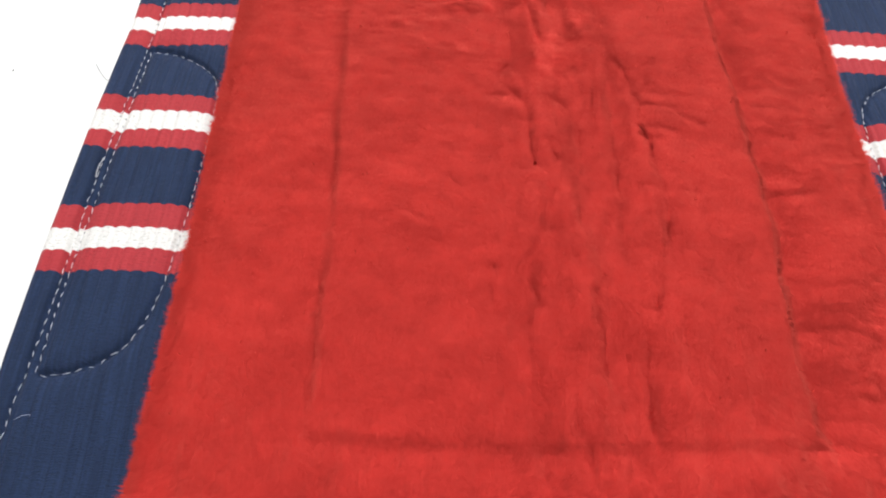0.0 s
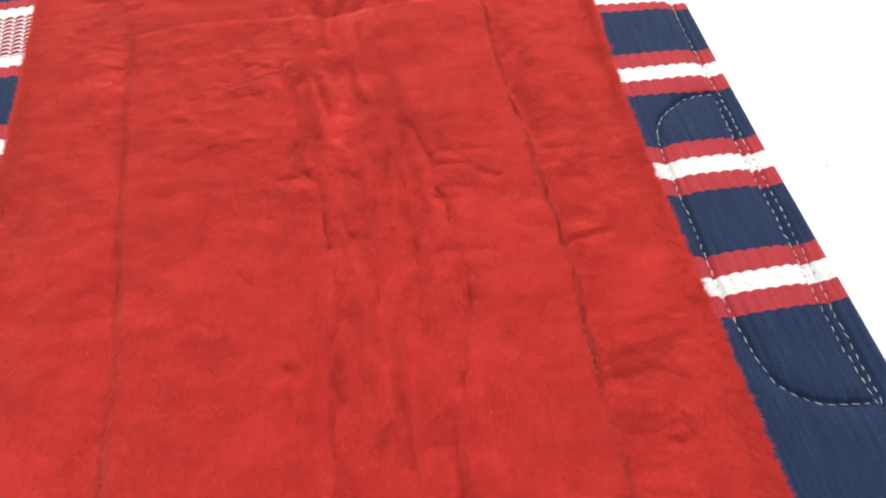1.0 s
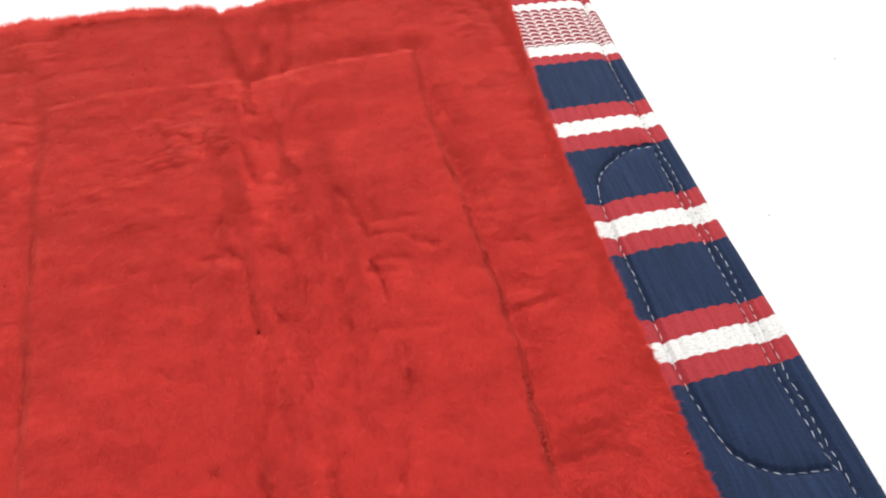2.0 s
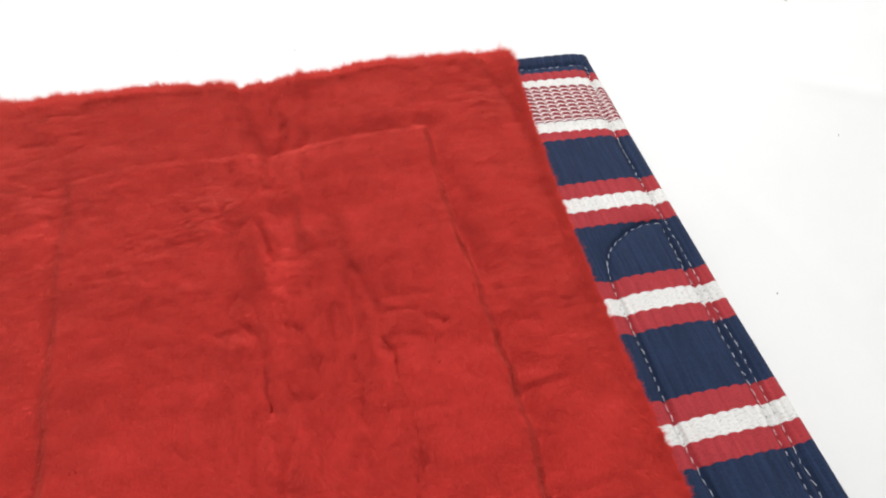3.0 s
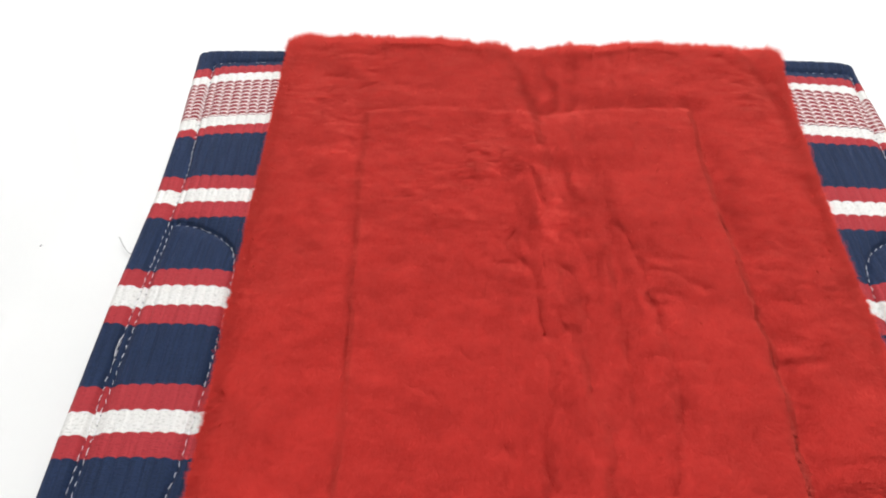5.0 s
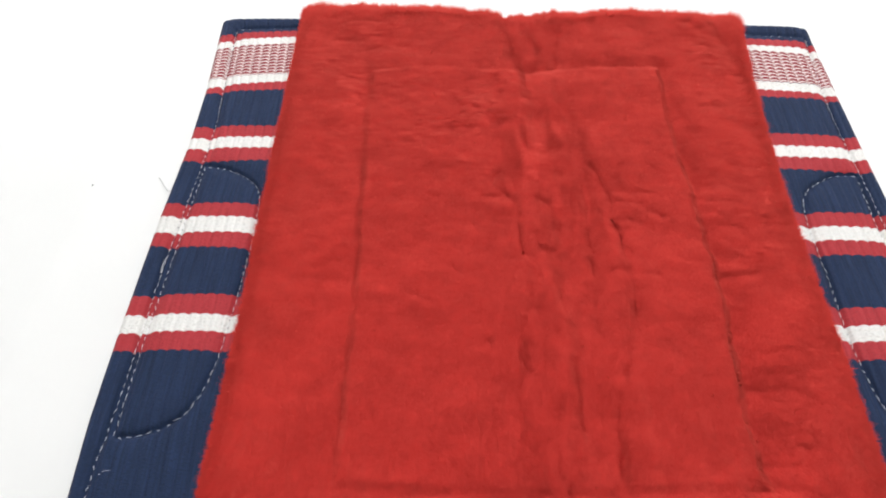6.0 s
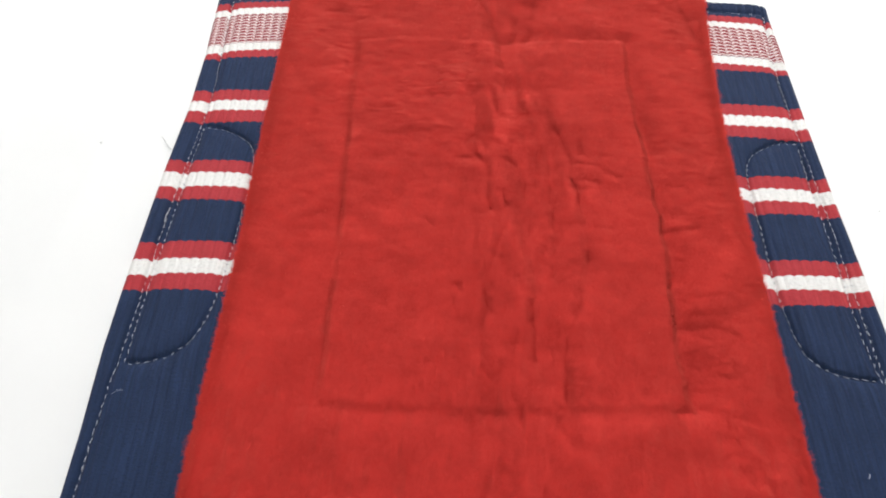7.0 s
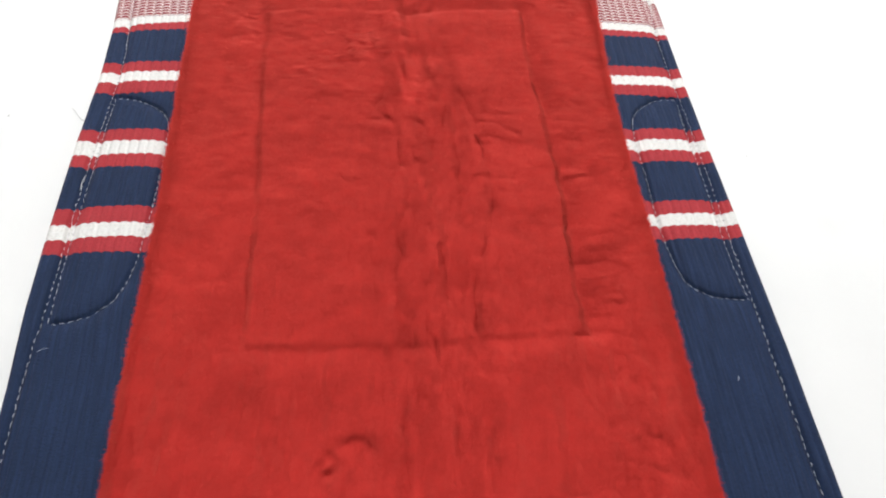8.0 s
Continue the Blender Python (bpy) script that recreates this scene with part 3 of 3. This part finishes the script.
def quilting(x, y):
    """The stitched rectangle: the narrow line, and how far the pile sinks towards it from without."""
    wob = wobble(x, y)
    inside = np.minimum.reduce([x - along(QUILT[0], y), along(QUILT[2], y) - x,
                                np.interp(x, *zip(*QUILT[3])) - y, y - np.interp(x, *zip(*QUILT[1]))])
    outer = np.clip(0.5 - inside / 0.007, 0, 1)
    narrow, sink = np.zeros(np.shape(x)), np.zeros(np.shape(x))
    for k, (line, cut, puff) in enumerate(zip(QUILT, (0.0018, 0.0006, 0.0026, 0.0010), (0.0030, 0.0016, 0.0056, 0.0018))):
        m = boxed(x, y, line, 0.06)
        px, py = x[m], y[m]
        gap = off_line(px + 0.8 * wob[m], py + 0.5 * wob[m], line)
        worn = np.clip(0.15 + 1.5 * vnoise(px * 32 + 90, py * 32 + 90, 67), (0.3, 0.1, 0.5, 0.1)[k], 1.0)
        if k in (0, 2):
            worn = worn * np.clip((-0.14 - py) / 0.14, 0.3, 1.0) * np.clip((py + 0.605) / 0.025, 0.2, 1.0)
        if k == 3:
            worn = worn * np.clip(np.abs(px + 0.06) / 0.05 - 0.9, 0.0, 1.0)
        if k == 1:
            worn = worn * np.clip((px + 0.145) / 0.03, 0.1, 1.0) * np.clip((0.186 - px) / 0.03, 0.1, 1.0)
        narrow[m] = np.maximum(narrow[m], cut * worn * np.exp(-(gap / 0.0019) ** 2))
        sink[m] = np.maximum(sink[m], (0.12 + 0.88 * outer[m]) * puff * (0.55 + 0.45 * worn) * np.exp(-(gap / (0.004 + 0.013 * outer[m])) ** 2))
    return narrow, sink


def fleece():
    rows, cols = 760, 500
    t = np.linspace(0, 1, rows)[:, None] ** 1.02
    u = np.linspace(0, 1, cols)[None]
    y = 0.004 * (1 - t) + NEAR * t + 0 * u
    for _ in range(2):
        x = (along(PILE_L, y) - 0.004) * (1 - u) + (along(PILE_R, y) + 0.001) * u
        reach = np.interp(x, *zip(*PILE_FAR)) + 0.004 * (fbm(x * 60, 0 * x + 3, 31) - 0.5)
        y = reach * (1 - t) + NEAR * t
    left, right = x - along(PILE_L, y) + 0.004, along(PILE_R, y) + 0.001 - x
    z = 0.0232 + 0.0044 * (fbm(x * 16 + 30, y * 16 + 30, 11, 2) - 0.5) + 0.0013 * (fbm(x * 34 + 30, y * 48 + 30, 21, 2) - 0.5)
    spine = np.exp(-((x - 0.045) / 0.065) ** 2)
    lean = x + 0.02 * (fbm(x * 12 + 7, y * 12 + 7, 43) - 0.5) + 0.03 * y
    z = z + spine * 0.0088 * (fbm(lean * 46 + 80, y * 5 + x * 9 + 80, 41, 2) - 0.5)
    z = z + 0.0012 * (1 - spine) * (fbm(x * 14 + 3, y * 42 + 3, 93, 2) - 0.5)
    z = z + ruffled(x, y) * 0.0042 * np.maximum(fbm(x * 75 + y * 30 + 5, y * 100 + 5, 47, 2) - 0.42, 0)
    z = z + 0.0030 * np.clip((-0.56 - y) / 0.1, 0, 1) * (fbm(x * 70 + 6, y * 7 + 6, 99, 2) - 0.5)
    narrow, wide = partings(x, y)
    line, sink = quilting(x, y)
    z = z - 0.4 * np.maximum(narrow, line) - wide - sink

    def roll(d, r, drop):
        return drop * (1 - np.sqrt(np.clip(1 - (1 - np.clip(d / r, 0, 1)) ** 2, 0, 1)))

    z = z - roll(left, 0.014, 0.003) - roll(right, 0.014, 0.003) - roll(reach - y, 0.010, 0.0035)
    return x, y, np.maximum(z, 0.009)


def fleece_parts():
    x, y, z = fleece()
    rows, cols = x.shape
    top = np.stack([x, y, z], -1)
    across, down = np.gradient(top, axis=1), np.gradient(top, axis=0)
    up = np.cross(down, across)
    up /= np.linalg.norm(up, axis=-1)[..., None]
    up *= np.sign(up[..., 2:])
    # the nap evens the light out over a few millimetres
    calm = up.copy()
    for _ in range(8):
        calm[1:-1] = (calm[:-2] + 2 * calm[1:-1] + calm[2:]) / 4
        calm[:, 1:-1] = (calm[:, :-2] + 2 * calm[:, 1:-1] + calm[:, 2:]) / 4
    # cut sides, down to the cloth
    body = np.pad(top, ((1, 1), (1, 1), (0, 0)), mode="edge")
    body[:, 0, 2] = body[:, -1, 2] = 0.008
    body[0, :, 2] = body[-1, :, 2] = 0.003
    body[..., 2] -= 0.0007
    me = mesh_of("fleece_lining", body.reshape(-1, 3), sheet_faces(rows + 2, cols + 2), RED_FLEECE)
    lining = part_of("fleece_lining", me, pad, "plush bright red fleece with a quilted rectangle and creased nap")
    # the pile: short tapered tufts that lie with the nap
    count = 1250000
    rng = np.random.RandomState(5)
    a, b = rng.rand(count) ** 1.12 * (rows - 1.001), rng.rand(count) * (cols - 1.001)
    rim = rng.rand(count) < 0.05
    side = rng.randint(0, 3, count)
    a = np.where(rim & (side == 0), rng.rand(count) ** 2 * 9, a)
    b = np.where(rim & (side == 1), rng.rand(count) ** 2 * 8, b)
    b = np.where(rim & (side == 2), cols - 1.01 - rng.rand(count) ** 2 * 8, b)
    i, j = a.astype(int), b.astype(int)
    fa, fb = (a - i)[:, None], (b - j)[:, None]
    root = (top[i, j] * (1 - fa) + top[i + 1, j] * fa) * (1 - fb) + (top[i, j + 1] * (1 - fa) + top[i + 1, j + 1] * fa) * fb
    px, py = root[:, 0], root[:, 1]
    at_far, at_left, at_right = np.exp(-a / 10), np.exp(-b / 9), np.exp(-(cols - 1 - b) / 9)
    edge = np.minimum(at_far + at_left + at_right, 1)[:, None]
    normal = calm[i, j] * (1 - 0.8 * edge) + np.array([0, 0, 0.8]) * edge
    normal /= np.linalg.norm(normal, axis=1)[:, None]
    # the way the nap lies: mostly towards the near end, in broad patches, tousled where it was rubbed
    rub = ruffled(px, py)
    turn = -1.57 + 2.0 * (fbm(px * 9 + 20, py * 12 + 20, 81) - 0.5) + 1.6 * (fbm(px * 32 + 50, py * 34 + 50, 87) - 0.5)
    turn = turn + (0.6 + 4.0 * rub) * (fbm(px * 60 + 20, py * 60 + 20, 84) - 0.5) - 1.5 * rub + 0.3 * rng.randn(count)
    lean = np.stack([np.cos(turn), np.sin(turn), 0 * turn], 1)
    outward = np.zeros((count, 3))
    outward[:, 0], outward[:, 1] = at_right - at_left, at_far
    lean = lean * (1 - 0.9 * edge) + 1.1 * outward + np.array([0.6, 0, 0]) * (at_far * (1 - at_far))[:, None]
    lean /= np.linalg.norm(lean, axis=1)[:, None] + 0.05
    # where the pile is parted the tufts stand up and one looks in between them
    narrow, _ = partings(px, py)
    line, _ = quilting(px, py)
    parted = np.clip(np.maximum(narrow, line) / 0.0031, 0, 0.9)
    parted = np.maximum(parted, tousled(px, py))
    clump = fbm(px * 130 + 2, py * 130 + 2, 101, 2)
    stray = rng.rand(count) < 0.010 + 0.42 * edge[:, 0] ** 2
    tilt = (4.4 + 2.0 * rng.rand(count)) * np.clip(0.75 + 0.5 * clump, 0.35, 1.4) * (1 - 0.12 * edge[:, 0]) * (1 - 0.95 * parted ** 0.8)
    tilt = np.where(stray, 1.1 + 0.8 * rng.rand(count), tilt)
    way = normal + lean * tilt[:, None] + (0.10 + 0.4 * stray[:, None]) * rng.randn(count, 3)
    way /= np.linalg.norm(way, axis=1)[:, None]
    tall = (0.0038 + 0.0014 * rng.rand(count)) * (1 + 0.5 * edge[:, 0] * rng.rand(count) ** 3 + 0.5 * at_far * np.clip(fbm(px * 130, py * 40 + 9, 91) * 3 - 1.2, 0, 1))
    # tufts at the rim clump into an uneven fringe
    fringe = np.clip(2.6 * fbm(px * 190 + 40, py * 190 + 40, 107, 2) - 0.8, 0, 1)
    tall = tall * (1 + np.minimum(at_far + 0.55 * (at_left + at_right), 1) * (0.55 * fringe - 0.28 + 0.4 * stray * rng.rand(count)))
    # and no tuft lies across a parting
    tip = root + lean * 0.0034
    over = np.clip(np.maximum(partings(tip[:, 0], tip[:, 1])[0], quilting(tip[:, 0], tip[:, 1])[0]) / 0.0031, 0, 1)
    tall = (tall * (1 - 0.15 * parted) * (1 - 0.45 * over) * (1 + stray * (0.35 * at_far + 0.25 * (at_left + at_right))))[:, None]
    flat = np.cross(way, normal + (0.06 + 0.4 * parted[:, None]) * rng.randn(count, 3))
    flat /= np.linalg.norm(flat, axis=1)[:, None] + 1e-9
    wide = ((0.00070 + 0.00040 * rng.rand(count)) * (1 - 0.35 * edge[:, 0]) * (1 - 0.3 * parted) * (1 - 0.45 * stray))[:, None]
    root = root - normal * (0.0005 + 0.2 * narrow)[:, None]
    corners = np.stack([root - flat * wide, root + flat * wide, root + way * tall], 1).reshape(-1, 3)
    soft = 0.75 * normal + 0.25 * (1 - edge) * up[i, j] + NAP_SHEEN * (1 - edge) * lean + 0.07 * rng.randn(count, 3)
    # combed strokes: along the pad by the spine and the near end, across it elsewhere
    long = np.clip(np.exp(-((px - 0.045) / 0.09) ** 2) + np.clip((-0.45 - py) / 0.15, 0, 1), 0, 1)
    soft[:, 0] += (0.45 + 0.35 * np.clip((-0.5 - py) / 0.1, 0, 1)) * long * (fbm(px * 190 + 7, py * 42 + 7, 97, 2) - 0.5)
    soft[:, 1] += (0.09 + 0.13 * (1 - long) + 1.1 * rub) * (fbm(px * 60 + 7, py * 190 + 7, 98, 2) - 0.5)
    soft[:, 2] += 0.6 * edge[:, 0]
    soft /= np.linalg.norm(soft, axis=1)[:, None]
    faces = np.arange(count * 3).reshape(-1, 3)
    facing = np.cross(2 * flat * wide, way * tall - flat * wide)
    under = (facing * soft).sum(1) < 0
    faces[under] = faces[under][:, ::-1]
    me = mesh_of("nap", corners, faces, RED_PILE, normals=np.repeat(soft, 3, 0))
    part_of("nap", me, lining, "dense short red fibres", kind="stuff")


NAP_SHEEN = 0.08
fleece_parts()


# ---- lint and loose threads ----
def lint(x, y, size, turn):
    pts = [(size * (k - 2) * 0.5 * math.cos(turn), size * (k - 2) * 0.5 * math.sin(turn) + size * 0.2 * math.sin(k), 0.0006) for k in range(5)]
    ob = new("lint_speck", tube_mesh("lint_speck", pts, [size * w for w in (0.12, 0.34, 0.4, 0.3, 0.1)], LINT, 5))
    ob.location = (x, y, 0.0)
    return tagged(ob, "tiny grey speck of lint on the white sheet", "lint", "specks of lint on the sheet")


for x, y, size, turn in ((0.050, 0.087, 0.0012, 0.3), (0.594, -0.173, 0.0014, 1.0), (0.667, 0.071, 0.0024, 0.2), (0.434, -0.345, 0.0013, 0.8), (-0.086, 0.114, 0.0010, 2.0), (-0.457, -0.291, 0.0015, 1.2)):
    lint(x, y, size, turn)


def loose_thread(line, label, material, radius=0.0003):
    ob = new("loose_thread", tube_mesh("loose_thread", line, radius, material, 5))
    return tagged(ob, label, "thread")


loose_thread([(-0.386, -0.278, 0.001), (-0.381, -0.284, 0.003), (-0.376, -0.291, 0.003), (-0.370, -0.297, 0.001), (-0.362, -0.300, 0.004)], "fine loose grey thread at the edge of the pad", LINT)
loose_thread([(-0.326, -0.609, 0.0145), (-0.322, -0.606, 0.0155), (-0.317, -0.605, 0.0145)], "short loose pale thread on the navy cloth", THREAD, 0.00008)
loose_thread([(-0.3402, -0.389, 0.0070), (-0.3406, -0.395, 0.0088), (-0.3408, -0.403, 0.0088), (-0.3408, -0.409, 0.0070)], "long slack white stitch on the navy cloth", THREAD, 0.00032)
loose_thread([(0.3335, -0.6435, 0.0128), (0.3345, -0.6415, 0.0136), (0.3350, -0.6395, 0.0128)], "tiny pale thread end on the navy cloth", THREAD, 0.00018)
